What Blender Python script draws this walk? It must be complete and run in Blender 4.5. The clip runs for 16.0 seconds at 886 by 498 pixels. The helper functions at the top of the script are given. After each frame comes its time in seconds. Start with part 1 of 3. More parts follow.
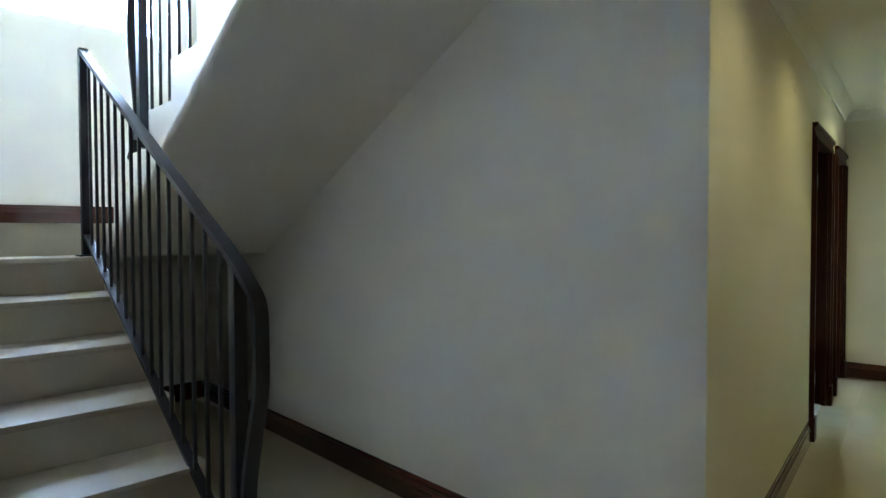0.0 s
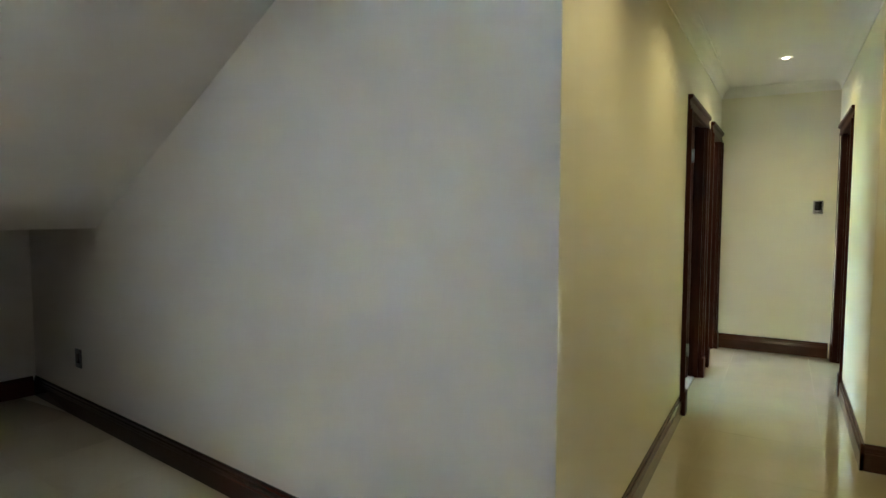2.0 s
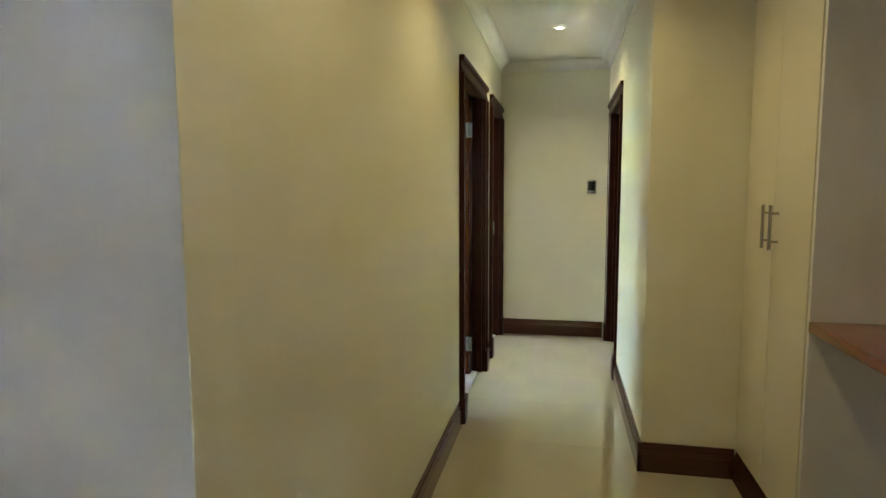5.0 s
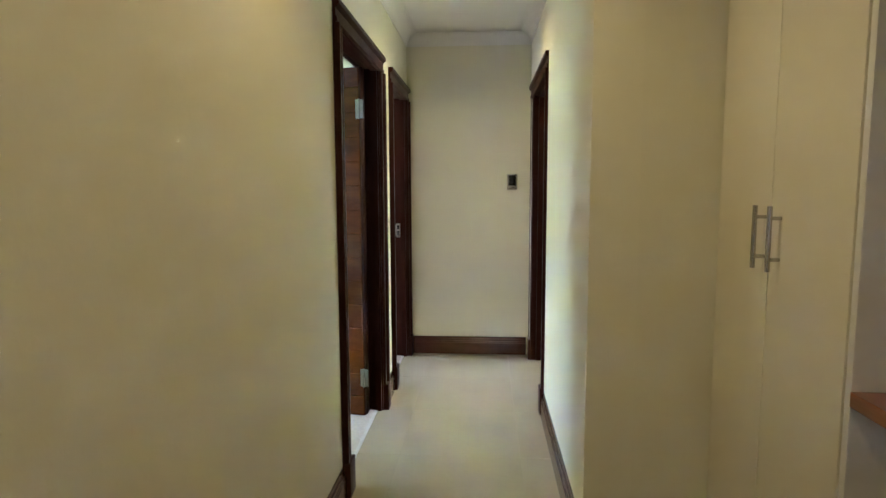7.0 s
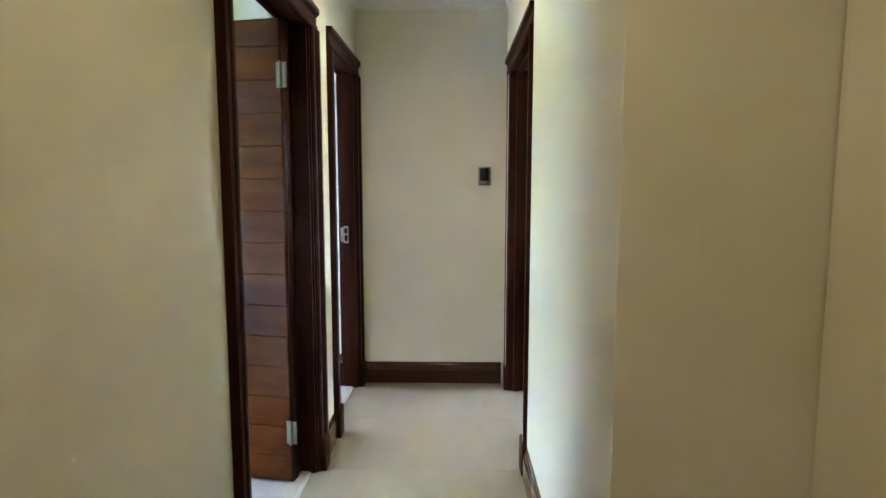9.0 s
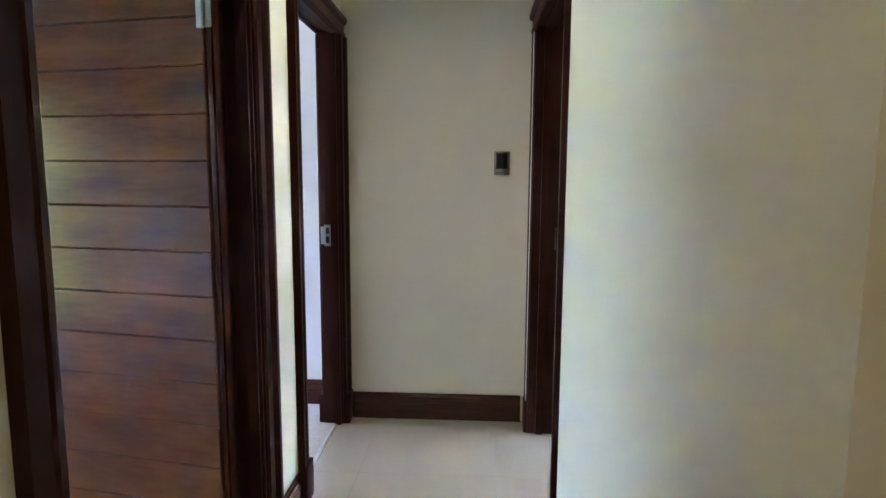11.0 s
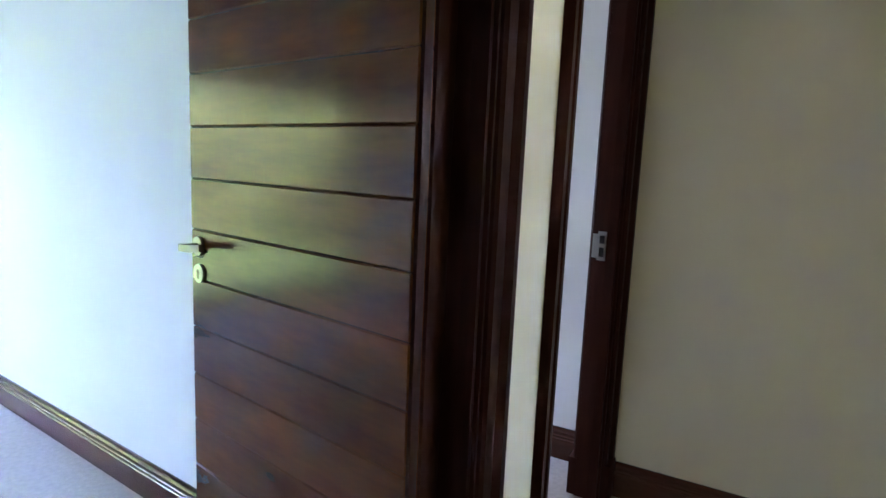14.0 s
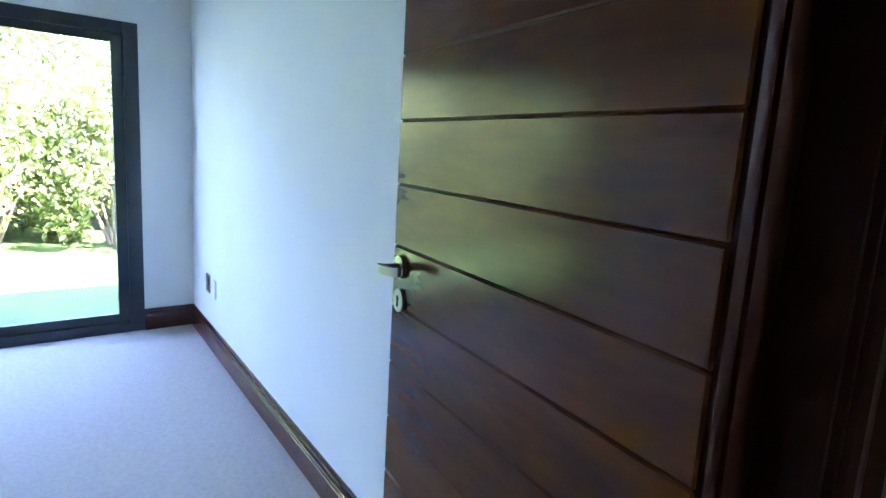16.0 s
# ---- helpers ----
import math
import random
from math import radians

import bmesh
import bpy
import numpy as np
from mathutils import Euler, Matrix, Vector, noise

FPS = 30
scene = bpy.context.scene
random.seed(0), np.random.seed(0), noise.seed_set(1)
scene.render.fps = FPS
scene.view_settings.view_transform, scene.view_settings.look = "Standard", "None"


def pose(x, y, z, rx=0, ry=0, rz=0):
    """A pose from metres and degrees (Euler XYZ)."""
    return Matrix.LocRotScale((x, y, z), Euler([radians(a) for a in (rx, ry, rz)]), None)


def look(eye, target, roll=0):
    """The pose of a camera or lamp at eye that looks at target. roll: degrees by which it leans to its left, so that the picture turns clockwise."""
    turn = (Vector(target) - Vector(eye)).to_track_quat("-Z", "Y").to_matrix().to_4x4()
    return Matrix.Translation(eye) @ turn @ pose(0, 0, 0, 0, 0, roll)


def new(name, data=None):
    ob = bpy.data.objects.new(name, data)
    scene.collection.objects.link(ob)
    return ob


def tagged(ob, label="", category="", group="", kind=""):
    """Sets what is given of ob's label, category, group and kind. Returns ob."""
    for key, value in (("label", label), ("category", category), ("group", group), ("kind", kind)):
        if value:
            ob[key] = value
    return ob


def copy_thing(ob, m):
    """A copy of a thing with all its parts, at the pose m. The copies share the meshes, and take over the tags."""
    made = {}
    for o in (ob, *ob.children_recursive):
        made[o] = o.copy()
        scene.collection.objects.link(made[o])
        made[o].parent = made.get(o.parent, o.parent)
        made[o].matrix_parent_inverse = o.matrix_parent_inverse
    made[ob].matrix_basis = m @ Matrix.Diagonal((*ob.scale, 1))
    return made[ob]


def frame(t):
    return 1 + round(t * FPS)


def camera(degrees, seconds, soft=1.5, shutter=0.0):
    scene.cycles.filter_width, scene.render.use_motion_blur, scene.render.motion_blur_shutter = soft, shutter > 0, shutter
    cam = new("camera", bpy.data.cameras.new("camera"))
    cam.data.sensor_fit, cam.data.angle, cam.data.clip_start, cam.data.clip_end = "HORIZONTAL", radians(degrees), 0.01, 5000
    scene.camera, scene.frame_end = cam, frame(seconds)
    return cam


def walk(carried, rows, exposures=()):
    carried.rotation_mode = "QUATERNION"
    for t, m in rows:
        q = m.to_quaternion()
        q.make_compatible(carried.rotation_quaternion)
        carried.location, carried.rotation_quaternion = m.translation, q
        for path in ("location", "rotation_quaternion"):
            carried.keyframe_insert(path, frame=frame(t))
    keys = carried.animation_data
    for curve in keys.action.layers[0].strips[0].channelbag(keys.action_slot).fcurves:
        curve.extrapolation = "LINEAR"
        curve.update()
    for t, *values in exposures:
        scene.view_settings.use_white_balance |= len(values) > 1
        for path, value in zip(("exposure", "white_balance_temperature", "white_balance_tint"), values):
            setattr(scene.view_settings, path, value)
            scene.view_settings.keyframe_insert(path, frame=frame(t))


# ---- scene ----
cam = camera(74.0, 16.0)
PATH = [
    (0, (0.04, -0.055, 1.402), (-1.211, 1.505, 1.347), -0.2),
    (1, (0.061, 0.155, 1.394), (-1.078, 1.796, 1.289), 0.2),
    (1.5, (0.076, 0.258, 1.381), (-1.01, 1.933, 1.264), 0.1),
    (2, (0.068, 0.373, 1.384), (-0.932, 2.1, 1.247), 0.0),
    (2.5, (0.024, 0.485, 1.401), (-0.856, 2.274, 1.249), -0.0),
    (3, (0.014, 0.572, 1.381), (-0.742, 2.418, 1.227), -0.1),
    (3.5, (0.017, 0.716, 1.378), (-0.634, 2.6, 1.215), -0.2),
    (4, (0.049, 0.877, 1.381), (-0.51, 2.789, 1.201), -0.2),
    (4.5, (0.074, 1.025, 1.388), (-0.406, 2.957, 1.195), -0.3),
    (5, (0.083, 1.206, 1.374), (-0.314, 3.156, 1.175), -0.2),
    (7.5, (0.126, 2.288, 1.365), (0.021, 4.274, 1.148), -0.2),
    (8, (0.122, 2.48, 1.357), (0.043, 4.466, 1.135), -0.1),
    (8.5, (0.126, 2.702, 1.349), (0.073, 4.689, 1.129), -0.0),
    (9, (0.141, 2.907, 1.35), (0.103, 4.895, 1.128), 0.0),
    (11.5, (0.21, 3.865, 1.317), (0.032, 5.841, 1.064), 0.6),
    (12, (0.155, 4.02, 1.307), (-0.146, 5.98, 1.046), 0.9),
    (12.5, (0.086, 4.167, 1.296), (-0.341, 6.103, 1.034), 1.2),
    (13, (0.045, 4.277, 1.292), (-0.536, 6.172, 1.025), 1.5),
    (13.5, (0.019, 4.391, 1.298), (-0.751, 6.216, 1.024), 2.0),
    (14, (-0.005, 4.493, 1.3), (-0.976, 6.218, 1.013), 2.5),
    (14.5, (-0.046, 4.558, 1.296), (-1.183, 6.177, 1.004), 2.9),
    (15, (-0.137, 4.672, 1.303), (-1.42, 6.174, 0.994), 3.1),
    (15.5, (-0.234, 4.773, 1.311), (-1.654, 6.145, 0.993), 3.3),
    (16, (-0.306, 4.809, 1.311), (-1.838, 6.051, 0.98), 3.4),
]
EXPOSURE = [(0.0, 7.45, 6150, 10), (0.5, 7.7, 6250, 12), (1.2, 7.98, 6550, 14), (2.0, 8.0, 6750, 15), (5.0, 7.92, 6750, 20), (7.5, 7.86, 6300, 31), (9.0, 7.84, 6050, 34),
            (11.5, 7.5, 5700, 38), (12.5, 7.32, 5850, 37), (13.5, 7.0, 5900, 35), (14.5, 6.7, 5750, 30), (16.0, 6.26, 5500, 28)]
walk(cam, [(t, look(e, g, r)) for t, e, g, r in PATH], EXPOSURE)

# ---- world and daylight ----
world = bpy.data.worlds.new("world")
scene.world = world
world.use_nodes = True
wn = world.node_tree
sky = wn.nodes.new("ShaderNodeTexSky")
sky.sky_type = "NISHITA"
sky.sun_disc = False
sky.sun_elevation = radians(59)
sky.sun_rotation = radians(48)
wn.links.new(sky.outputs[0], wn.nodes["Background"].inputs[0])
wn.nodes["Background"].inputs[1].default_value = 0.115

sun = new("sun", bpy.data.lights.new("sun", "SUN"))
sun.data.energy, sun.data.angle, sun.data.color = 3.5, radians(0.5), (1, 0.95, 0.87)
sun.matrix_world = look((4, 3.6, 9), (0, 0, 0))


def skylight(name, m, wide, high, watts, color=(0.84, 0.93, 1.0)):
    """The sky's light in a window's opening."""
    l = new(name, bpy.data.lights.new(name, "AREA"))
    l.data.shape, l.data.size, l.data.size_y, l.data.energy, l.data.color = "RECTANGLE", wide, high, watts, color
    l.matrix_world = m
    return l


# ---- plan ----
XL, XLR = -0.495, -0.588        # corridor's left wall: corridor face, bedroom face
XR, XRB = 0.490, 0.645          # corridor's right wall: door frame's seat, bathroom face
XRW = 0.479                     # plastered face of that wall
YC, YE = 2.02, 6.80             # start and end of the corridor
YB = 4.118                      # where the right wall steps back to the cupboard
HC, HCOR = 2.54, 2.45           # ceiling, underside of the cornice
XC = 0.90                       # cupboard front
XW = -4.50                      # bedroom's window wall
TURN = 172.4                    # the stair hall is askew to the corridor
STAIR = pose(XL, YC, 0, 0, 0, TURN)     # local x along the wall under the stairs, local y away from it
SFAR, WOUT, WF1, WF2 = 4.27, 2.37, 1.12, 1.018
RISE, GO1, GO2, S1, S2 = 0.183, 0.3457, 0.315, 0.68, 2.945
LAND = 8 * RISE
DOORS = {"1": (4.61, 5.53), "2": (6.0, 6.69), "3": (5.615, 6.64)}
DH = 2.04
BX1, BY1, BH = 2.3, 8.48, 2.32      # bathroom: side wall, back wall, ceiling


# ---- materials ----
def mat(name, color, rough=0.5, metal=0.0, var=0.06, scale=3.0, bump=0.1, bscale=120.0, coat=0.0, stretch=(1, 1, 1), dark=None, grain=0.0, spec=0.5):
    """A surface with slow variation, fine variation and fine relief."""
    m = bpy.data.materials.new(name)
    m.use_nodes = True
    nt = m.node_tree
    b = nt.nodes["Principled BSDF"]
    b.inputs["Roughness"].default_value, b.inputs["Metallic"].default_value = rough, metal
    b.inputs["Coat Weight"].default_value, b.inputs["Coat Roughness"].default_value = coat, 0.12
    b.inputs["Specular IOR Level"].default_value = spec
    geo = nt.nodes.new("ShaderNodeTexCoord")
    mp = nt.nodes.new("ShaderNodeMapping")
    mp.inputs["Scale"].default_value = stretch
    nt.links.new(geo.outputs["Object"], mp.inputs["Vector"])
    n1, n2 = nt.nodes.new("ShaderNodeTexNoise"), nt.nodes.new("ShaderNodeTexNoise")
    n1.inputs["Scale"].default_value, n1.inputs["Detail"].default_value = scale, 4
    n2.inputs["Scale"].default_value, n2.inputs["Detail"].default_value = bscale, 6
    for n in (n1, n2):
        nt.links.new(mp.outputs[0], n.inputs["Vector"])
    mixn = nt.nodes.new("ShaderNodeMath")
    mixn.operation = "MULTIPLY_ADD"
    mixn.inputs[1].default_value = grain
    nt.links.new(n2.outputs["Fac"], mixn.inputs[0])
    nt.links.new(n1.outputs["Fac"], mixn.inputs[2])
    ramp = nt.nodes.new("ShaderNodeValToRGB")
    lo = dark or tuple(c * (1 - 2 * var) for c in color)
    hi = tuple(min(1, c * (1 + 2 * var)) for c in color)
    ramp.color_ramp.elements[0].position = 0.3 + grain * 0.4
    ramp.color_ramp.elements[1].position = 0.7 + grain * 0.6
    ramp.color_ramp.elements[0].color, ramp.color_ramp.elements[1].color = (*lo, 1), (*hi, 1)
    nt.links.new(mixn.outputs[0], ramp.inputs[0])
    oi = nt.nodes.new("ShaderNodeObjectInfo")
    hsv = nt.nodes.new("ShaderNodeHueSaturation")
    mr = nt.nodes.new("ShaderNodeMapRange")
    mr.inputs["To Min"].default_value, mr.inputs["To Max"].default_value = 1 - var, 1 + var
    nt.links.new(oi.outputs["Random"], mr.inputs["Value"])
    nt.links.new(mr.outputs[0], hsv.inputs["Value"])
    nt.links.new(ramp.outputs[0], hsv.inputs["Color"])
    nt.links.new(hsv.outputs[0], b.inputs["Base Color"])
    rr = nt.nodes.new("ShaderNodeMapRange")
    rr.inputs["To Min"].default_value, rr.inputs["To Max"].default_value = max(0.02, rough * 0.82), min(1, rough * 1.18)
    nt.links.new(n1.outputs["Fac"], rr.inputs["Value"])
    nt.links.new(rr.outputs[0], b.inputs["Roughness"])
    if bump:
        bp = nt.nodes.new("ShaderNodeBump")
        bp.inputs["Strength"].default_value, bp.inputs["Distance"].default_value = bump, 0.004
        nt.links.new(n2.outputs["Fac"], bp.inputs["Height"])
        nt.links.new(bp.outputs[0], b.inputs["Normal"])
    return m


PLASTER = mat("cream_wall_paint", (0.74, 0.71, 0.55), 0.48, var=0.015, scale=1.3, bump=0.10, bscale=70)
STAIRPAINT = mat("white_stair_wall_paint", (0.765, 0.725, 0.662), 0.45, var=0.015, scale=1.3, bump=0.10, bscale=70)
BEDPAINT = mat("white_bedroom_paint", (0.78, 0.79, 0.76), 0.78, var=0.015, scale=1.3, bump=0.10, bscale=70)
CEILING = mat("white_ceiling_paint", (0.78, 0.77, 0.71), 0.6, var=0.015, scale=1.0, bump=0.06, bscale=90)
TILE = mat("polished_cream_tile", (0.42, 0.375, 0.275), 0.045, var=0.025, scale=2.5, bump=0.0, bscale=40, coat=0.5, grain=0.3, spec=1.0)
GROUT = mat("grout", (0.35, 0.31, 0.23), 0.6, var=0.05, bump=0.1, bscale=200)
STEP = mat("cream_stone_step", (0.32, 0.275, 0.215), 0.35, var=0.03, scale=4, bump=0.05, bscale=90, grain=0.3)
CARPET = mat("grey_carpet", (0.59, 0.55, 0.53), 0.97, var=0.05, scale=50, bump=0.9, bscale=420, grain=0.5, spec=0.1)
WOODV = mat("mahogany_upright", (0.031, 0.0078, 0.0043), 0.42, var=0.12, scale=6, stretch=(6, 6, 0.5), bump=0.05, bscale=40, spec=0.10, grain=0.4)
WOODX = mat("mahogany_lengthwise", (0.056, 0.0145, 0.0078), 0.20, var=0.10, scale=6, stretch=(0.5, 6, 6), bump=0.02, bscale=40, coat=0.25, spec=0.5, grain=0.4)
WOODP = mat("mahogany_plank", (0.106, 0.0285, 0.007), 0.18, var=0.06, scale=1.8, stretch=(1.0, 3, 5), bump=0.0, bscale=14, coat=0.04, grain=0.3, dark=(0.048, 0.0115, 0.0038), spec=0.22)
DESKWOOD = mat("red_wood_worktop", (0.22, 0.065, 0.022), 0.22, var=0.15, scale=5, stretch=(6, 0.6, 6), bump=0.04, bscale=30, coat=0.3, grain=0.4)
IRON = mat("black_painted_steel", (0.012, 0.013, 0.019), 0.42, var=0.08, scale=8, bump=0.06, bscale=150, spec=0.35)
STEEL = mat("brushed_steel", (0.44, 0.43, 0.41), 0.225, metal=1.0, var=0.05, scale=20, bump=0.03, bscale=200)
DOORSTEEL = mat("satin_nickel", (0.22, 0.215, 0.205), 0.36, metal=1.0, var=0.05, scale=20, bump=0.03, bscale=200)
# strike plate steel with its shade in the colour; also the rail's dark bar
DIMMETAL = mat("dim_metal", (0.12, 0.085, 0.07), 0.4, metal=1.0, var=0.05, scale=20, bump=0.03, bscale=200)
STRIKE = mat("dull_steel", (0.36, 0.35, 0.33), 0.4, metal=1.0, var=0.05, scale=20, bump=0.03, bscale=200)
TRIMSTEEL = mat("pale_satin_aluminium", (0.62, 0.62, 0.61), 0.38, metal=0.35, var=0.04, scale=20, bump=0.02, bscale=200)
CHROME = mat("satin_chrome", (0.72, 0.72, 0.70), 0.16, metal=1.0, var=0.03, scale=20, bump=0.0)
BLACK = mat("black_glass", (0.012, 0.012, 0.014), 0.12, var=0.05, bump=0.0)
PLASTIC = mat("white_plastic", (0.74, 0.74, 0.72), 0.35, var=0.01, bump=0.02)
GREYPLASTIC = mat("grey_metal_plate", (0.10, 0.10, 0.105), 0.35, metal=0.6, var=0.04, bump=0.02)
LACQUER = mat("cream_lacquer", (0.74, 0.69, 0.56), 0.38, var=0.012, scale=1.5, bump=0.03, bscale=60)
PANELWHITE = mat("white_melamine", (0.70, 0.69, 0.66), 0.4, var=0.012, scale=1.5, bump=0.03, bscale=60)
ALU = mat("charcoal_aluminium", (0.035, 0.042, 0.050), 0.38, metal=0.2, var=0.06, scale=5, bump=0.03, bscale=150)
VANITY = mat("white_gloss_board", (0.80, 0.81, 0.83), 0.15, var=0.01, bump=0.0)
BATHTILE = mat("sage_wall_tile", (0.64, 0.67, 0.585), 0.22, var=0.03, scale=2, bump=0.02, bscale=60)
GRASS = mat("lawn", (0.036, 0.068, 0.004), 0.9, var=0.25, scale=6, bump=0.8, bscale=60, grain=0.5)
LEAF = mat("leaf_green", (0.17, 0.215, 0.045), 0.45, var=0.30, scale=2, bump=0.0)
LEAFT = mat("tree_leaf", (0.09, 0.13, 0.03), 0.5, var=0.30, scale=2, bump=0.0)
LEAFB = mat("leaf_dark", (0.115, 0.16, 0.035), 0.45, var=0.30, scale=2, bump=0.0)
BARK = mat("bark", (0.09, 0.065, 0.045), 0.9, var=0.2, scale=10, bump=0.6, bscale=30)
RENDER = mat("outer_render", (0.6, 0.56, 0.48), 0.8, var=0.04, bump=0.3, bscale=40)

GLASS = bpy.data.materials.new("window_glass")
GLASS.use_nodes = True
gb = GLASS.node_tree.nodes["Principled BSDF"]
gb.inputs["Transmission Weight"].default_value, gb.inputs["Roughness"].default_value, gb.inputs["IOR"].default_value = 1.0, 0.0, 1.45
gb.inputs["Base Color"].default_value = (0.97, 0.99, 0.98, 1)

LAMP = bpy.data.materials.new("lamp_lens")
LAMP.use_nodes = True
lb = LAMP.node_tree.nodes["Principled BSDF"]
lb.inputs["Emission Color"].default_value, lb.inputs["Emission Strength"].default_value = (1, 0.86, 0.62, 1), 0.25


# ---- helpers ----
def add_box(bm, x0, x1, y0, y1, z0, z1, bevel=0.0, segments=2):
    r = bmesh.ops.create_cube(bm, size=1)
    vs = r["verts"]
    for v in vs:
        v.co = (x0 if v.co.x < 0 else x1, y0 if v.co.y < 0 else y1, z0 if v.co.z < 0 else z1)
    if bevel:
        es = list({e for v in vs for e in v.link_edges})
        bmesh.ops.bevel(bm, geom=es, offset=bevel, segments=segments, affect="EDGES", profile=0.6)
    return vs


def box(*a, bevel=0.0, segments=2):
    bm = bmesh.new()
    add_box(bm, *a, bevel=bevel, segments=segments)
    return bm


def boxes(*rows, bevel=0.0):
    bm = bmesh.new()
    for r in rows:
        add_box(bm, *r, bevel=bevel)
    return bm


def prism(profile, p, q, out, up=(0, 0, 1)):
    """A profile of (d, h) points carried straight from p to q; d along out, h along up."""
    bm = bmesh.new()
    out, up = Vector(out), Vector(up)
    a = [bm.verts.new(Vector(p) + out * d + up * h) for d, h in profile]
    b = [bm.verts.new(Vector(q) + out * d + up * h) for d, h in profile]
    n = len(a)
    for i in range(n):
        bm.faces.new((a[i], a[(i + 1) % n], b[(i + 1) % n], b[i]))
    bm.faces.new(a[::-1])
    bm.faces.new(b)
    bmesh.ops.recalc_face_normals(bm, faces=bm.faces)
    return bm


def cyl(bm, p, q, r, r2=None, seg=24):
    p, q = Vector(p), Vector(q)
    d = q - p
    m = Matrix.Translation((p + q) / 2) @ d.to_track_quat("Z", "Y").to_matrix().to_4x4()
    bmesh.ops.create_cone(bm, cap_ends=True, segments=seg, radius1=r, radius2=r if r2 is None else r2, depth=d.length, matrix=m)
    return bm


def sweep(points, w, h, side=(0, 1, 0)):
    """A flat bar of width w (along side) and thickness h that follows the points."""
    bm = bmesh.new()
    pts, side, rings = [Vector(p) for p in points], Vector(side), []
    for i, p in enumerate(pts):
        t = (pts[min(i + 1, len(pts) - 1)] - pts[max(i - 1, 0)]).normalized()
        n = t.cross(side).normalized()
        rings.append([bm.verts.new(p + side * (w / 2 * a) + n * (h / 2 * b)) for a, b in ((-1, -1), (1, -1), (1, 1), (-1, 1))])
    for a, b in zip(rings, rings[1:]):
        for i in range(4):
            bm.faces.new((a[i], a[(i + 1) % 4], b[(i + 1) % 4], b[i]))
    bm.faces.new(rings[0][::-1])
    bm.faces.new(rings[-1])
    bmesh.ops.recalc_face_normals(bm, faces=bm.faces)
    return bm


def smooth(pts, n=6):
    """A Catmull-Rom line through the points."""
    p = [Vector(x) for x in pts]
    p = [2 * p[0] - p[1]] + p + [2 * p[-1] - p[-2]]
    res = []
    for i in range(1, len(p) - 2):
        for k in range(n):
            t = k / n
            a, b, c, d = p[i - 1:i + 3]
            res.append(0.5 * ((2 * b) + (c - a) * t + (2 * a - 5 * b + 4 * c - d) * t * t + (3 * b - a - 3 * c + d) * t ** 3))
    return res + [p[-2]]


def mesh(name, bm, material, round_edges=False):
    me = bpy.data.meshes.new(name)
    bm.to_mesh(me)
    bm.free()
    me.materials.append(material)
    if round_edges:
        for f in me.polygons:
            f.use_smooth = True
        me.set_sharp_from_angle(angle=radians(20))
    return me


def thing(name, label="", category="", group="", at=None, kind="", bm=None, material=None):
    ob = new(name, mesh(name, bm, material, True) if bm else None)
    if at is not None:
        ob.matrix_world = at
    return tagged(ob, label, category, group, kind)


def setting(name, bm, material, label="", at=None):
    ob = new(name, mesh(name, bm, material, False))
    if at is not None:
        ob.matrix_world = at
    return tagged(ob, label, kind="structure")


def part(name, bm, material, parent, label="", at=None, flat=False):
    ob = new(name, mesh(name, bm, material, not flat))
    ob.parent = parent
    if at is not None:
        ob.matrix_local = at
    return tagged(ob, label)


# ---- floors ----
floor = setting("floor", box(-4.95, 2.6, -1.2, 8.6, -0.2, -0.003), GROUT, "polished cream porcelain tile floor with fine grout joints")
carpet = setting("floor_carpet", boxes((XW - 0.2, XLR + 0.045, 2.95, 6.965, -0.012, 0.004)), CARPET, "grey cut-pile bedroom carpet laid wall to wall")
ground = setting("ground", box(-300, 300, -300, 300, -0.30, -0.09), GRASS, "sunlit green lawn outside the bedroom window")

# ---- corridor walls ----
def wall_y(name, x0, x1, y0, y1, doors, material, label, z1=HC):
    """A wall along y with door openings cut through."""
    bm = bmesh.new()
    y = y0
    for a, b in doors:
        add_box(bm, x0, x1, y, a - 0.03, 0, z1)
        add_box(bm, x0, x1, a - 0.03, b + 0.03, DH + 0.03, z1)
        y = b + 0.03
    add_box(bm, x0, x1, y, y1, 0, z1)
    return setting(name, bm, material, label)


setting("wall_west_corner", box(XL - 0.0026, XL, YC + 0.0004, YC + 0.14, 0, HC), PLASTER, "cream painted edge of the corridor wall")
wall_y("wall_west", XLR + 0.004, XL, YC + 0.14, YE, [DOORS["1"], DOORS["2"]], PLASTER, "cream painted corridor wall with two door openings")
wall_y("wall_west_bedroom_side", XLR, XLR + 0.004, 2.95, 6.965, [DOORS["1"], DOORS["2"]], BEDPAINT, "white painted bedroom side of the corridor wall")
wall_y("wall_east", XRW, XRB, YB, YE, [DOORS["3"]], PLASTER, "cream painted corridor wall beside the bathroom door")
setting("wall_end", box(XL, XRB, YE, YE + 0.12, 0, HC), PLASTER, "cream painted wall closing the corridor")
setting("wall_cupboard_return", box(XRB, BX1, YB, YB + 0.12, 0, HC), PLASTER, "cream painted wall return beside the built-in cupboard")
setting("ceiling", box(XL, 1.62, YC + 0.02, YE, HC, HC + 0.1), CEILING, "flat white painted corridor ceiling")

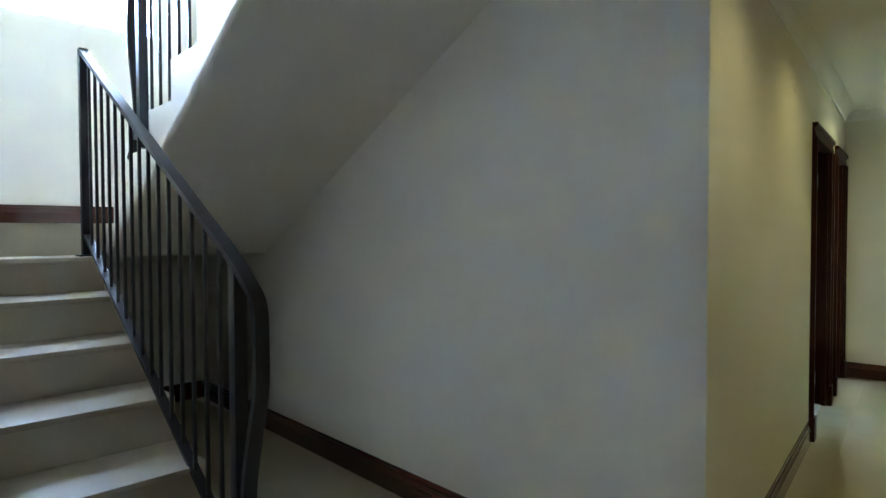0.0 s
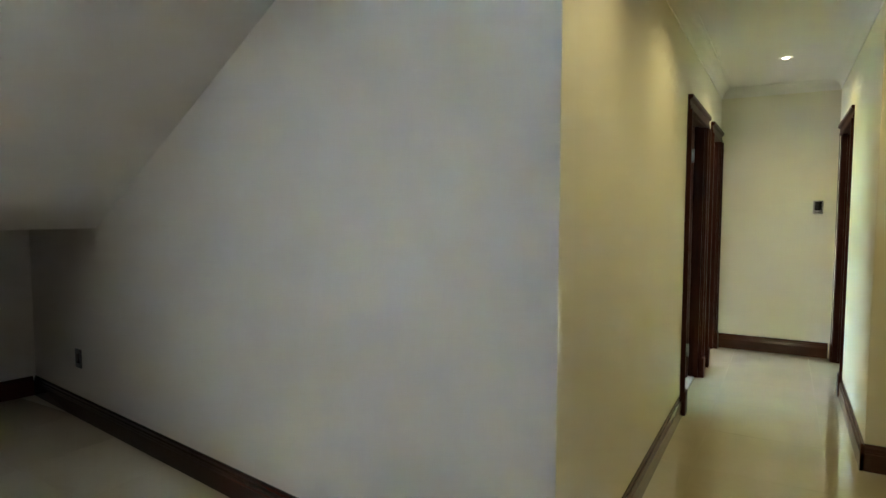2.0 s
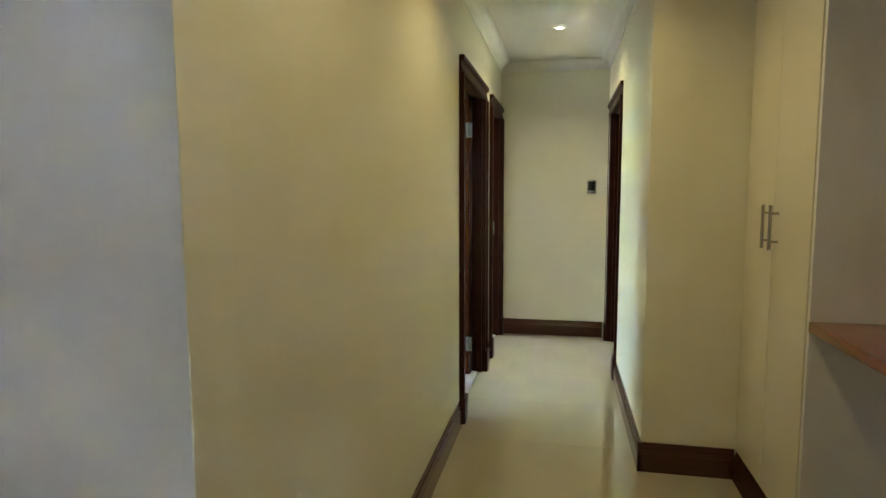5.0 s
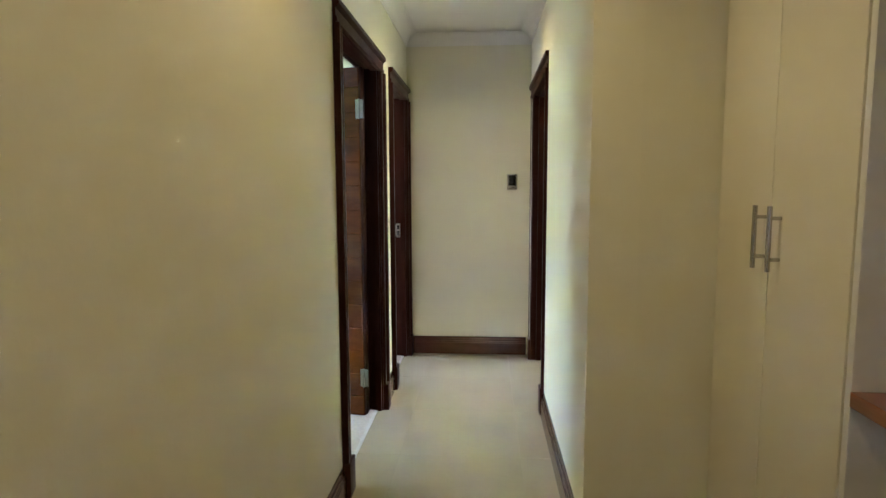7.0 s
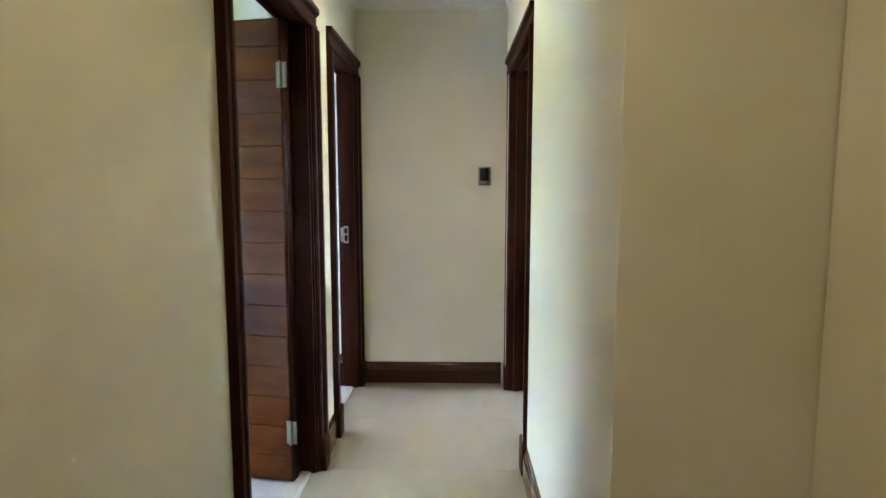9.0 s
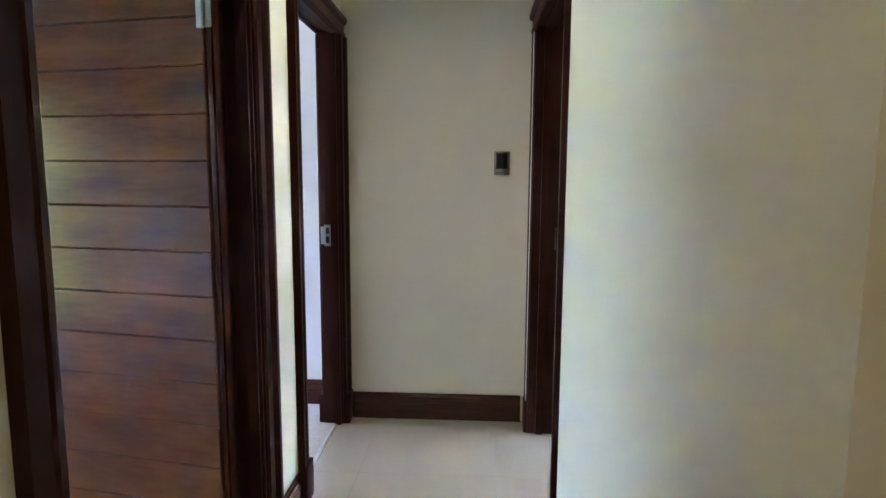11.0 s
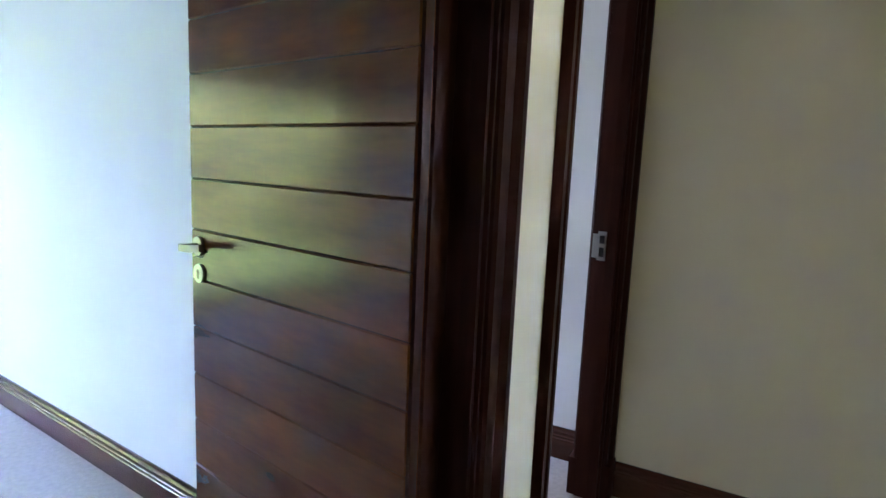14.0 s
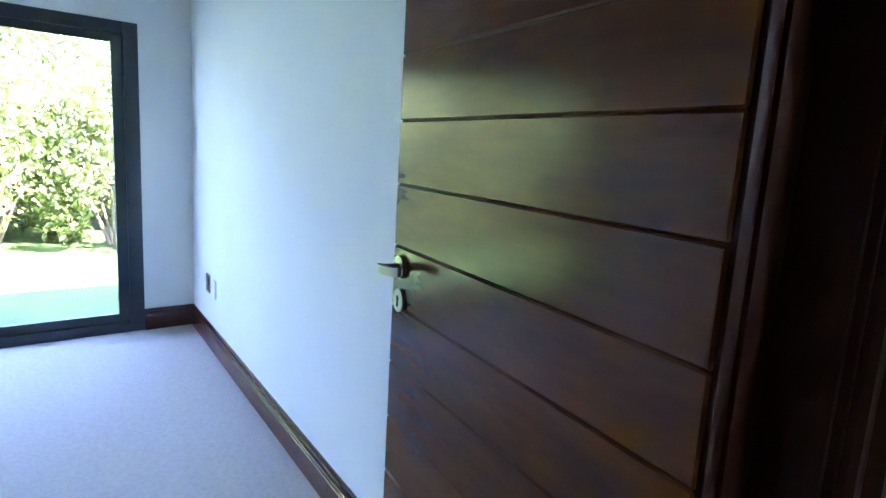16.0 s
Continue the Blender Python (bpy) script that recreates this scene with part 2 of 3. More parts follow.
# ---- stair hall shell, in the stairs' own axes ----
bm = bmesh.new()
lo = [bm.verts.new((x, y, 0)) for x, y in ((0.003, 0), (SFAR, 0), (SFAR, -0.12), (0.0195, -0.12))]
hi = [bm.verts.new((v.co.x, v.co.y, 5.5)) for v in lo]
for i in range(4):
    bm.faces.new((lo[i], lo[(i + 1) % 4], hi[(i + 1) % 4], hi[i]))
bm.faces.new(lo[::-1])
bm.faces.new(hi)
bmesh.ops.recalc_face_normals(bm, faces=bm.faces)
setting("wall_stair", bm, STAIRPAINT, "plain off-white wall below the upper stair flight", STAIR)
WIN_W = (0.3, 2.25, 2.96, 4.0)
setting("wall_landing", boxes((SFAR, SFAR + 0.2, -0.12, WOUT, 0, WIN_W[2]), (SFAR, SFAR + 0.2, -0.12, WIN_W[0], WIN_W[2], WIN_W[3]),
        (SFAR, SFAR + 0.2, WIN_W[1], WOUT, WIN_W[2], WIN_W[3]), (SFAR, SFAR + 0.2, -0.12, WOUT, WIN_W[3], 5.5)), STAIRPAINT, "off-white wall behind the stair landing under a high window", STAIR)
setting("wall_stair_outer", box(-2.58, SFAR + 0.2, WOUT, WOUT + 0.15, 0, 5.5), STAIRPAINT, "plain off-white outer wall of the stair hall", STAIR)
setting("wall_hall_back", box(1.62, 1.74, -1.2, YB + 0.12, 0, HC), STAIRPAINT, "plain off-white wall behind the desk recess")
setting("ceiling_stairwell", box(-0.3, SFAR + 0.2, -0.12, WOUT + 0.15, 5.5, 5.6), CEILING, "white ceiling high over the stairwell", STAIR)
setting("wall_upper_hall", box(-0.15, 0, -0.12, WOUT + 0.15, 2.93, 5.5), STAIRPAINT, "plain wall closing the upper hall", STAIR)
setting("ceiling_hall", box(-2.4, 0.62, 0, WOUT, HC, 2.92), CEILING, "white ceiling of the lower hall at the stair foot", STAIR)
setting("ceiling_recess", box(XL, 1.62, 0.9, YC + 0.02, HC - 0.012, HC + 0.09), CEILING, "white ceiling over the desk recess")

window = thing("window_2", "high fixed window over the stair landing in a slim frame", "window", at=STAIR, kind="structure")
a, b, c, d = WIN_W
part("window_frame", boxes((SFAR + 0.05, SFAR + 0.11, a, b, c, c + 0.035), (SFAR + 0.05, SFAR + 0.11, a, b, d - 0.05, d),
     (SFAR + 0.05, SFAR + 0.11, a, a + 0.05, c + 0.035, d - 0.05), (SFAR + 0.05, SFAR + 0.11, b - 0.05, b, c + 0.035, d - 0.05)), PLASTIC, window)
part("pane", box(SFAR + 0.075, SFAR + 0.085, a + 0.05, b - 0.05, c + 0.035, d - 0.05), GLASS, window)

# ---- bedroom and second bedroom ----
WX0, WX1, WZ0, WZ1 = 3.0, 5.67, 0.0, 1.97
setting("wall_window", boxes((XW - 0.22, XW, 2.83, WX0, 0, 2.6), (XW - 0.22, XW, WX1, 6.15, 0, 2.6), (XW - 0.22, XW, WX0, WX1, WZ1, 2.6),
        (XW - 0.22, XW, 6.15, 6.965, WZ1, 2.6), (XW - 0.22, XW, 6.90, 6.965, 0, WZ1)),
        BEDPAINT, "white bedroom wall with a wide garden window")
BEDANG = math.degrees(math.atan2(5.985 - 5.65, -XW + XLR))
BEDWALL = pose(XLR, 5.652, 0, 0, 0, 180 - BEDANG)
BEDLEN = math.hypot(5.985 - 5.65, -XW + XLR)
setting("wall_bedroom_north", box(0, BEDLEN, -0.1, 0, 0, 2.6), BEDPAINT, "white painted bedroom wall behind the open door", BEDWALL)
setting("wall_bedroom_south", box(XW, XLR, 2.83, 2.95, 0, 2.6), BEDPAINT, "white painted bedroom wall")
setting("wall_second_bedroom", box(XW - 0.22, XLR, 6.965, 7.085, 0, 2.6), BEDPAINT, "white painted wall seen through the second doorway")
setting("ceiling_bedroom", box(XW - 0.22, XLR, 2.83, 7.085, 2.6, 2.7), CEILING, "flat white bedroom ceiling")

# ---- bathroom shell ----

setting("wall_bathroom_back", box(XRB - 0.12, BX1, BY1, BY1 + 0.12, 0, 2.06), BATHTILE, "sage grey tiled bathroom wall with shower fittings")
setting("wall_bathroom_back_upper", box(XRB - 0.12, BX1, BY1 + 0.008, BY1 + 0.12, 2.06, HC), PLASTER, "cream painted strip above the bathroom tiles")
setting("wall_bathroom_side", boxes((BX1, BX1 + 0.12, YB, 6.65, 0, HC), (BX1, BX1 + 0.12, 7.08, BY1 + 0.12, 0, HC), (BX1, BX1 + 0.12, 6.65, 7.08, 0, 0.95), (BX1, BX1 + 0.12, 6.65, 7.08, 2.15, HC)),
        BATHTILE, "sage grey tiled bathroom side wall with a window opening")
setting("wall_bathroom_inner", box(XRB - 0.12, XRB, YE + 0.12, BY1, 0, HC), BATHTILE, "sage grey tiled bathroom wall beside the vanity")
setting("ceiling_bathroom", box(XRB, BX1, YB + 0.12, BY1 + 0.008, BH, HC + 0.1), CEILING, "white bathroom ceiling")

# ---- unseen upper slab, roof and walls added to keep the rooms closed ----
# roof overhang is sized for where its shadow ends on the lawn
setting("roof", boxes((-4.9, 3.1, YC + 0.75, 9.4, 2.96, 3.1), (XL, 3.1, -1.5, YC + 0.75, 2.96, 3.1)), RENDER, "unseen flat roof slab added to close the rooms and shade the lawn")
setting("wall_outer", boxes((1.74, 1.9, -1.3, YB + 0.12, -0.1, 2.96), (BX1 + 0.12, BX1 + 0.25, YB, 6.65, -0.1, 2.96), (BX1 + 0.12, BX1 + 0.25, 7.08, 8.7, -0.1, 2.96), (BX1 + 0.12, BX1 + 0.25, 6.65, 7.08, -0.1, 0.95), (BX1 + 0.12, BX1 + 0.25, 6.65, 7.08, 2.15, 2.96),
        (1.74, BX1 + 0.12, YB - 0.13, YB, -0.1, 2.96), (-0.7, BX1 + 0.25, 8.62, 8.8, -0.1, 2.96), (-4.72, -0.7, 7.09, 7.2, -0.1, 2.96)),
        RENDER, "plain rendered outer house wall")
# added hall end, out of view, that only shuts the space
setting("wall_hall_front", box(-0.6, 1.74, -1.3, -1.2, 0, HC), STAIRPAINT, "unseen plain off-white wall added to close the front of the hall")

# ---- baseboards ----
BASE = [(0, 0), (0.02, 0), (0.02, 0.093), (0.017, 0.097), (0.017, 0.106), (0.014, 0.110), (0.013, 0.122), (0.008, 0.132), (0.006, 0.143), (0, 0.143)]


def baseboard(p, q, out, label="dark mahogany moulded baseboard along the wall", z=0.0):
    """Local x runs along the board."""
    p, q = Vector((*p, z)), Vector((*q, z))
    ang = math.degrees(math.atan2((q - p).y, (q - p).x))
    m = pose(*p, 0, 0, ang)
    o = m.to_3x3().inverted() @ Vector((*out, 0))
    return setting("baseboard", prism(BASE, (0, 0, 0), ((q - p).length, 0, 0), o), WOODX, label, m)


baseboard((XL, YC + 0.0), (XL, DOORS["1"][0] - 0.105), (1, 0))
baseboard((XL, DOORS["1"][1] + 0.105), (XL, DOORS["2"][0] - 0.105), (1, 0))
baseboard((XL + 0.03, YE), (XR - 0.03, YE), (0, -1))
baseboard((XRW, YB - 0.02), (XRW, DOORS["3"][0] - 0.105), (-1, 0))
baseboard((XRW - 0.019, YB), (XC, YB), (0, -1))
sv = (STAIR.to_3x3() @ Vector((0, 1, 0))).xy
su = (STAIR.to_3x3() @ Vector((1, 0, 0))).xy
so = Vector((XL, YC))
baseboard(so, so + su * SFAR, sv)
baseboard(so + su * SFAR + sv * 0.02, so + su * SFAR + sv * WOUT, -su)
baseboard(so + su * SFAR + sv * 0.0, so + su * SFAR + sv * WOUT, -su, "dark mahogany moulded baseboard on the stair landing", LAND + 0.004)
bu = (BEDWALL.to_3x3() @ Vector((1, 0, 0))).xy
bv = (BEDWALL.to_3x3() @ Vector((0, 1, 0))).xy
bo = Vector((XLR, 5.652))
baseboard(bo + bu * 0.14, bo + bu * BEDLEN, bv, z=0.004)
baseboard((XW, 5.982), (XW, WX1), (1, 0), z=0.004)
baseboard((XW, 6.965), (XLR, 6.965), (0, -1), z=0.004)

# ---- cornices ----
COVE = [(0, 0), (0.004, 0), (0.006, 0.004)] + [(0.006 + 0.079 * (1 - math.cos(i * math.pi / 16)), 0.004 + 0.080 * math.sin(i * math.pi / 16)) for i in range(1, 9)] + [(0.085, 0.088), (0, 0.088)]


def cornice(p, q, out):
    return setting("trim_cornice", prism(COVE, (*p, HCOR), (*q, HCOR), (*out, 0)), CEILING, "white coved plaster cornice under the ceiling")


cornice((XL, YC + 0.02), (XL, YE), (1, 0))
cornice((XRW, YB), (XRW, YE), (-1, 0))
cornice((XL + 0.004, YE), (XR - 0.004, YE), (0, -1))
setting("trim_cornice", prism(COVE, (XRB, BY1 + 0.008, BH - 0.088), (BX1, BY1 + 0.008, BH - 0.088), (0, -1, 0)), CEILING, "white coved cornice in the bathroom")
setting("trim_cornice", prism(COVE, (1.38, 7.1, BH - 0.088), (1.38, BY1, BH - 0.088), (-1, 0, 0)), CEILING, "white coved cornice along the vanity wall")

# ---- door frames ----
ARCH = [(0, 0), (0.012, 0), (0.020, 0.006), (0.020, 0.022), (0.014, 0.028), (0.014, 0.060), (0.022, 0.066), (0.030, 0.074), (0.030, 0.095), (0, 0.095)]


def door_frame(name, face, room, sign, y0, y1, label, strike=False, slim=1.0):
    """face: the wall's corridor face; room: its other face; sign: +1 if the corridor lies towards +x."""
    f = thing(name, label, "door frame", kind="structure")
    a, b = min(face, room), max(face, room)
    lo, hi = a - 0.004, b + 0.004
    part("jamb", box(lo, hi, y0 - 0.03, y0, 0, DH, bevel=0.002), WOODV, f)
    part("jamb", box(lo, hi, y1, y1 + 0.03, 0, DH, bevel=0.002), WOODV, f)
    part("head", box(lo, hi, y0 - 0.03, y1 + 0.03, DH, DH + 0.03, bevel=0.002), WOODV, f)
    mid = (a + b) / 2 + sign * 0.005
    part("door_stop", box(mid, mid + sign * 0.035, y0, y0 + 0.012, 0, DH - 0.012), WOODV, f)
    part("door_stop", box(mid, mid + sign * 0.035, y1 - 0.012, y1, 0, DH - 0.012), WOODV, f)
    part("door_stop", box(mid, mid + sign * 0.035, y0, y1, DH - 0.012, DH), WOODV, f)
    for x, sg in ((face, sign), (room, -sign)):
        o = (sg, 0, 0)
        part("architrave", prism(ARCH, (x, y0 - 0.008, 0.16), (x, y0 - 0.008, DH - 0.012), o, (0, -1, 0)), WOODV, f)
        thin = slim if x == face else 1.0
        part("architrave", prism([(d * thin, h) for d, h in ARCH], (x, y1 + 0.008, 0.16), (x, y1 + 0.008, DH - 0.012), o, (0, 1, 0)), WOODV, f)
        part("architrave", prism(ARCH, (x, y0 - 0.103, DH - 0.012), (x, y1 + 0.103, DH - 0.012), o, (0, 0, 1)), WOODV, f)
        for c, d, e in ((y0 - 0.105, y0 - 0.006, 0.036), (y1 + 0.006, y1 + 0.105, 0.006 + 0.030 * thin)):
            part("plinth_block", box(min(x, x + sg * e), max(x, x + sg * e), c, d, 0, 0.16, bevel=0.003), WOODV, f)
    if strike:
        bm = box(room + sign * 0.012, room + sign * 0.044, y1 - 0.004, y1 + 0.001, 0.965, 1.075, bevel=0.001)
        add_box(bm, room - sign * 0.006, room + sign * 0.016, y1 - 0.007, y1 - 0.002, 0.975, 1.065)
        # bathroom plate is the same steel, coloured darker to stand for shade
        sp = part("strike_plate", bm, STRIKE if sign > 0 else DIMMETAL, f, "brushed steel strike plate" if sign > 0 else "steel strike plate with its shade put into the colour")
        part("latch_hole", boxes((room + sign * 0.020, room + sign * 0.038, y1 - 0.0055, y1 - 0.001, 1.03, 1.06), (room + sign * 0.020, room + sign * 0.038, y1 - 0.0055, y1 - 0.001, 0.98, 1.015)), BLACK, sp)
    return f


f1 = door_frame("door_frame_1", XL, XLR, 1, *DOORS["1"], "dark mahogany door frame with moulded architrave into the bedroom")
# added strip that keeps window light out of the recess beside the leaf
part("jamb", box(XLR - 0.004, XLR + 0.012, 5.456, DOORS["1"][1] - 0.003, 0, DH, bevel=0.002), WOODV, f1, "strip added on the hinge jamb to shade its recess")
f2 = door_frame("door_frame_2", XL, XLR, 1, *DOORS["2"], "dark mahogany door frame with moulded architrave and steel strike plate", strike=True)
f3 = door_frame("door_frame_3", XR, XRB, -1, *DOORS["3"], "dark mahogany door frame with moulded architrave into the bathroom", strike=True, slim=0.55)
for k in "12":
    y0, y1 = DOORS[k]
    setting("trim_threshold", prism([(0, 0), (0.006, 0.006), (0.029, 0.006), (0.035, 0)], (XLR + 0.03, y0, -0.002), (XLR + 0.03, y1, -0.002), (1, 0, 0)), TRIMSTEEL, "pale grey metal strip between tile and carpet")

# ---- bedroom door leaf, swung open ----
LW, LT, LZ0, LZ1 = 0.828, 0.042, 0.012, 2.030
leaf = thing("door_1", "varnished mahogany door of horizontal boards standing open", "door", kind="structure", at=pose(-0.586, 5.410, 0, 0, 0, 180 - 10.0))
# local x runs from the hinge to the free edge, local +y faces the doorway
part("core", box(-0.006, LW, -LT + 0.012, -0.007, LZ0, LZ1, bevel=0.002), WOODV, leaf)
grooves = [0.1297 + 0.1377 * i for i in range(14)]
edges = [LZ0] + grooves + [LZ1]
for z0, z1 in zip(edges, edges[1:]):
    part("plank", box(0.0, LW, -0.007, 0.0, z0 + 0.0003, z1 - 0.0003, bevel=0.0036, segments=1), WOODP, leaf, flat=True)
    part("plank", box(0.0, LW, -LT, -LT + 0.012, z0 + 0.0003, z1 - 0.0003, bevel=0.0036, segments=1), WOODP, leaf, flat=True)
rose = part("handle_rose", cyl(bmesh.new(), (LW - 0.046, 0, 1.05), (LW - 0.046, 0.009, 1.05), 0.026, seg=32), DOORSTEEL, leaf, "round brushed steel rose")
hm = bmesh.new()
cyl(hm, (LW - 0.046, 0.009, 1.05), (LW - 0.046, 0.055, 1.05), 0.0095)
handle = part("door_handle", hm, DOORSTEEL, leaf, "brushed steel lever handle")
lever = sweep(smooth([(LW - 0.036, 0.050, 1.050), (LW - 0.061, 0.054, 1.051), (LW - 0.085, 0.053, 1.052), (LW - 0.110, 0.049, 1.054), (LW - 0.130, 0.044, 1.057)]), 0.019, 0.011, (0, 0, 1))
part("lever", lever, DOORSTEEL, handle)
esc = bmesh.new()
cyl(esc, (LW - 0.046, 0, 0.975), (LW - 0.046, 0.007, 0.975), 0.026, seg=32)
esc = part("keyhole_plate", esc, DOORSTEEL, leaf, "round brushed steel keyhole plate")
kh = boxes((LW - 0.0505, LW - 0.0415, 0.0066, 0.0078, 0.960, 0.978))
cyl(kh, (LW - 0.046, 0.0066, 0.980), (LW - 0.046, 0.0078, 0.980), 0.0065)
part("keyhole", kh, BLACK, esc)
for z in (0.245, 1.80):
    hg = boxes((-0.030, -0.004, -0.0, 0.004, z - 0.052, z + 0.052), bevel=0.001)
    cyl(hg, (-0.004, 0.008, z - 0.055), (-0.004, 0.008, z + 0.055), 0.006)
    add_box(hg, 0.0, 0.018, 0.0, 0.003, z - 0.052, z + 0.052)
    part("hinge", hg, DOORSTEEL, leaf, "brushed steel butt hinge")

# ---- staircase ----
stairs = thing("staircase", "cream stone dog-leg staircase with a half landing", "staircase", at=STAIR)


def step_block(s0, s1, w0, w1, ztop, zlow, nose):
    """A step with a slightly proud rounded tread; nose: -1 or 1, the way its front faces along x."""
    bm = bmesh.new()
    add_box(bm, s0, s1, w0, w1, zlow, ztop - 0.028)
    n0, n1 = (s0 - 0.005, s1) if nose < 0 else (s0, s1 + 0.005)
    add_box(bm, n0, n1, w0, w1, ztop - 0.028, ztop, bevel=0.006)
    return bm


for k in range(1, 8):
    s = S1 + GO1 * (k - 1)
    part("step", step_block(s, s + GO1, WF1, WOUT, RISE * k, max(0.0, RISE * k - 0.40), -1), STEP, stairs)
LEDGE = S1 + GO1 * 7
SA, SB = 3.12, 0.60
part("landing", boxes((LEDGE, SFAR, WF1, WOUT, LAND - 0.2, LAND), (SA, SFAR, 0, WF1, LAND - 0.2, LAND)), STEP, stairs)
N2 = 8
for k in range(1, N2):
    s = S2 - GO2 * (k - 1)
    part("step", step_block(s - GO2, s, 0, WF2 - 0.03, LAND + RISE * k, LAND + RISE * k - 0.05, 1), STEP, stairs)
# sloping underside of the upper flight
za = LAND - 0.2
zb = za + 1.368
bm = bmesh.new()
prof = [(SA, za), (SA, LAND), (S2, LAND)]
for k in range(1, N2):
    s = S2 - GO2 * (k - 1)
    prof += [(s, LAND + RISE * k - 0.003), (s - GO2, LAND + RISE * k - 0.003)]
prof += [(SB, zb)]
f0 = [bm.verts.new((s, 0.0, z)) for s, z in prof]
f1_ = [bm.verts.new((s, WF2, z)) for s, z in prof]
for i in range(len(prof)):
    j = (i + 1) % len(prof)
    bm.faces.new((f0[i], f0[j], f1_[j], f1_[i]))
bm.faces.new(f0)
bm.faces.new(f1_[::-1])
bmesh.ops.recalc_face_normals(bm, faces=bm.faces)
bmesh.ops.bevel(bm, geom=[bm.edges.get((f1_[0], f1_[-1]))], offset=0.022, segments=4, affect="EDGES", profile=0.5)
me = mesh("soffit", bm, STAIRPAINT)
ob = new("soffit", me)
ob.parent = stairs
tagged(ob, "smooth off-white plastered underside of the upper flight")


# ---- stair railings ----
def railing(name, label, at, w, foot, head, slope, z_foot, z_newel, top_base, nbal, bulge):
    """foot, head: (s, z) of the handrail's ends; the scroll hangs before the foot."""
    r = thing(name, label, "stair railing", at=at)
    (sf, zf), (sh, zh) = foot, head
    dirn = 1 if sh > sf else -1
    rail = smooth([(sf + dirn * 0.30, w, zf + 0.30 * slope), (sf + dirn * 0.1, w, zf + 0.1 * slope), (sf - dirn * 0.02, w, zf - 0.025), (sf - dirn * 0.10, w, zf - 0.10),
                   (sf - dirn * bulge, w, zf - 0.22), (sf - dirn * (bulge - 0.005), w, zf - 0.36), (sf - dirn * (bulge - 0.05), w, zf - 0.52), (sf - dirn * (bulge - 0.09), w, zf - 0.68),
                   (sf - dirn * (bulge - 0.085), w, zf - 0.80), (sf - dirn * (bulge - 0.03), w, zf - 0.90), (sf - dirn * (bulge + 0.03), w, zf - 0.955)], 6)
    part("handrail", sweep([(sh, w, zh), (sf + dirn * 0.30, w, zf + 0.30 * slope)], 0.045, 0.022), IRON, r)
    part("scroll", sweep(rail, 0.045, 0.022), IRON, r, "curved flat steel bar at the foot of the handrail")
    part("newel_post", box(sf + dirn * 0.02, sf + dirn * 0.065, w - 0.022, w + 0.022, z_foot, zf + 0.03 * slope, bevel=0.003), IRON, r)
    if top_base:
        part("base_plate", box(sf - 0.03, sf + 0.115, w - 0.045, w + 0.045, z_foot, z_foot + 0.012, bevel=0.002), IRON, r)
    else:
        part("bracket", box(sf - dirn * 0.065, sf + dirn * 0.02, w - 0.02, w + 0.02, z_foot + 0.055, z_foot + 0.105, bevel=0.002), IRON, r, "short steel bracket at the post's foot")
    part("newel_post", box(sh - 0.022, sh + 0.022, w - 0.022, w + 0.022, z_newel, zh + 0.012, bevel=0.003), IRON, r)
    if top_base:
        part("base_plate", box(sh - 0.05, sh + 0.05, w - 0.045, w + 0.045, z_newel, z_newel + 0.010, bevel=0.002), IRON, r)
    drop = 0.99 if top_base else 1.03
    low0 = (sf + dirn * 0.065, zf - drop + 0.065 * slope)
    low1 = (sh, zh - drop)
    part("bottom_rail", sweep([(low0[0], w, low0[1]), (low1[0], w, low1[1])], 0.035, 0.016), IRON, r)
    for i in range(nbal):
        t = (i + 1) / (nbal + 1)
        s = low0[0] + (low1[0] - low0[0]) * t
        zl = low0[1] + (low1[1] - low0[1]) * t
        zt = zf + slope * abs(s - sf)
        part("baluster", box(s - 0.0065, s + 0.0065, w - 0.0065, w + 0.0065, zl, zt - 0.005), IRON, r)
    return r


railing("stair_railing", "black painted steel stair railing with slim square balusters", STAIR, 1.175, (0.945, 1.288), (2.87, 2.395), 0.568, RISE, 7 * RISE, True, 15, 0.112)
railing("stair_railing", "black painted steel railing on the upper stair flight", STAIR, 0.985, (2.555, 2.77), (0.72, 3.834), 0.58, LAND + 2 * RISE + 0.02, LAND + 7 * RISE, False, 13, 0.125)

# ---- built-in cupboard and desk ----
CY0, CYM = 3.38, 3.745
cup = thing("cupboard", "tall cream built-in cupboard with two plain doors", "cupboard")
part("carcass", boxes((XC + 0.022, 1.60, CY0, YB - 0.004, 0.10, 2.44)), LACQUER, cup)
part("side_panel", box(XC + 0.004, 1.60, CY0 - 0.022, CY0 - 0.001, 0.0, 2.44, bevel=0.001), PANELWHITE, cup, "white melamine side panel")
part("scribe_fillet", box(XC + 0.006, XC + 0.022, YB - 0.03, YB - 0.005, 0.15, 2.44), LACQUER, cup)
part("top_filler", box(XC + 0.004, 1.60, CY0 - 0.022, YB - 0.004, 2.442, HC), LACQUER, cup)
for y0, y1, hy in ((CY0 + 0.002, CYM - 0.0015, CYM - 0.058), (CYM + 0.0015, YB - 0.032, CYM + 0.028)):
    dr = part("door", box(XC, XC + 0.02, y0, y1, 0.15, 2.438, bevel=0.0015), LACQUER, cup, "plain cream lacquered door")
    hb = bmesh.new()
    cyl(hb, (XC - 0.030, hy, 1.138), (XC - 0.030, hy, 1.312), 0.0065)
    for z in (1.170, 1.280):
        cyl(hb, (XC - 0.030, hy, z), (XC, hy, z), 0.005)
    part("handle", hb, STEEL, dr, "brushed steel bar handle")
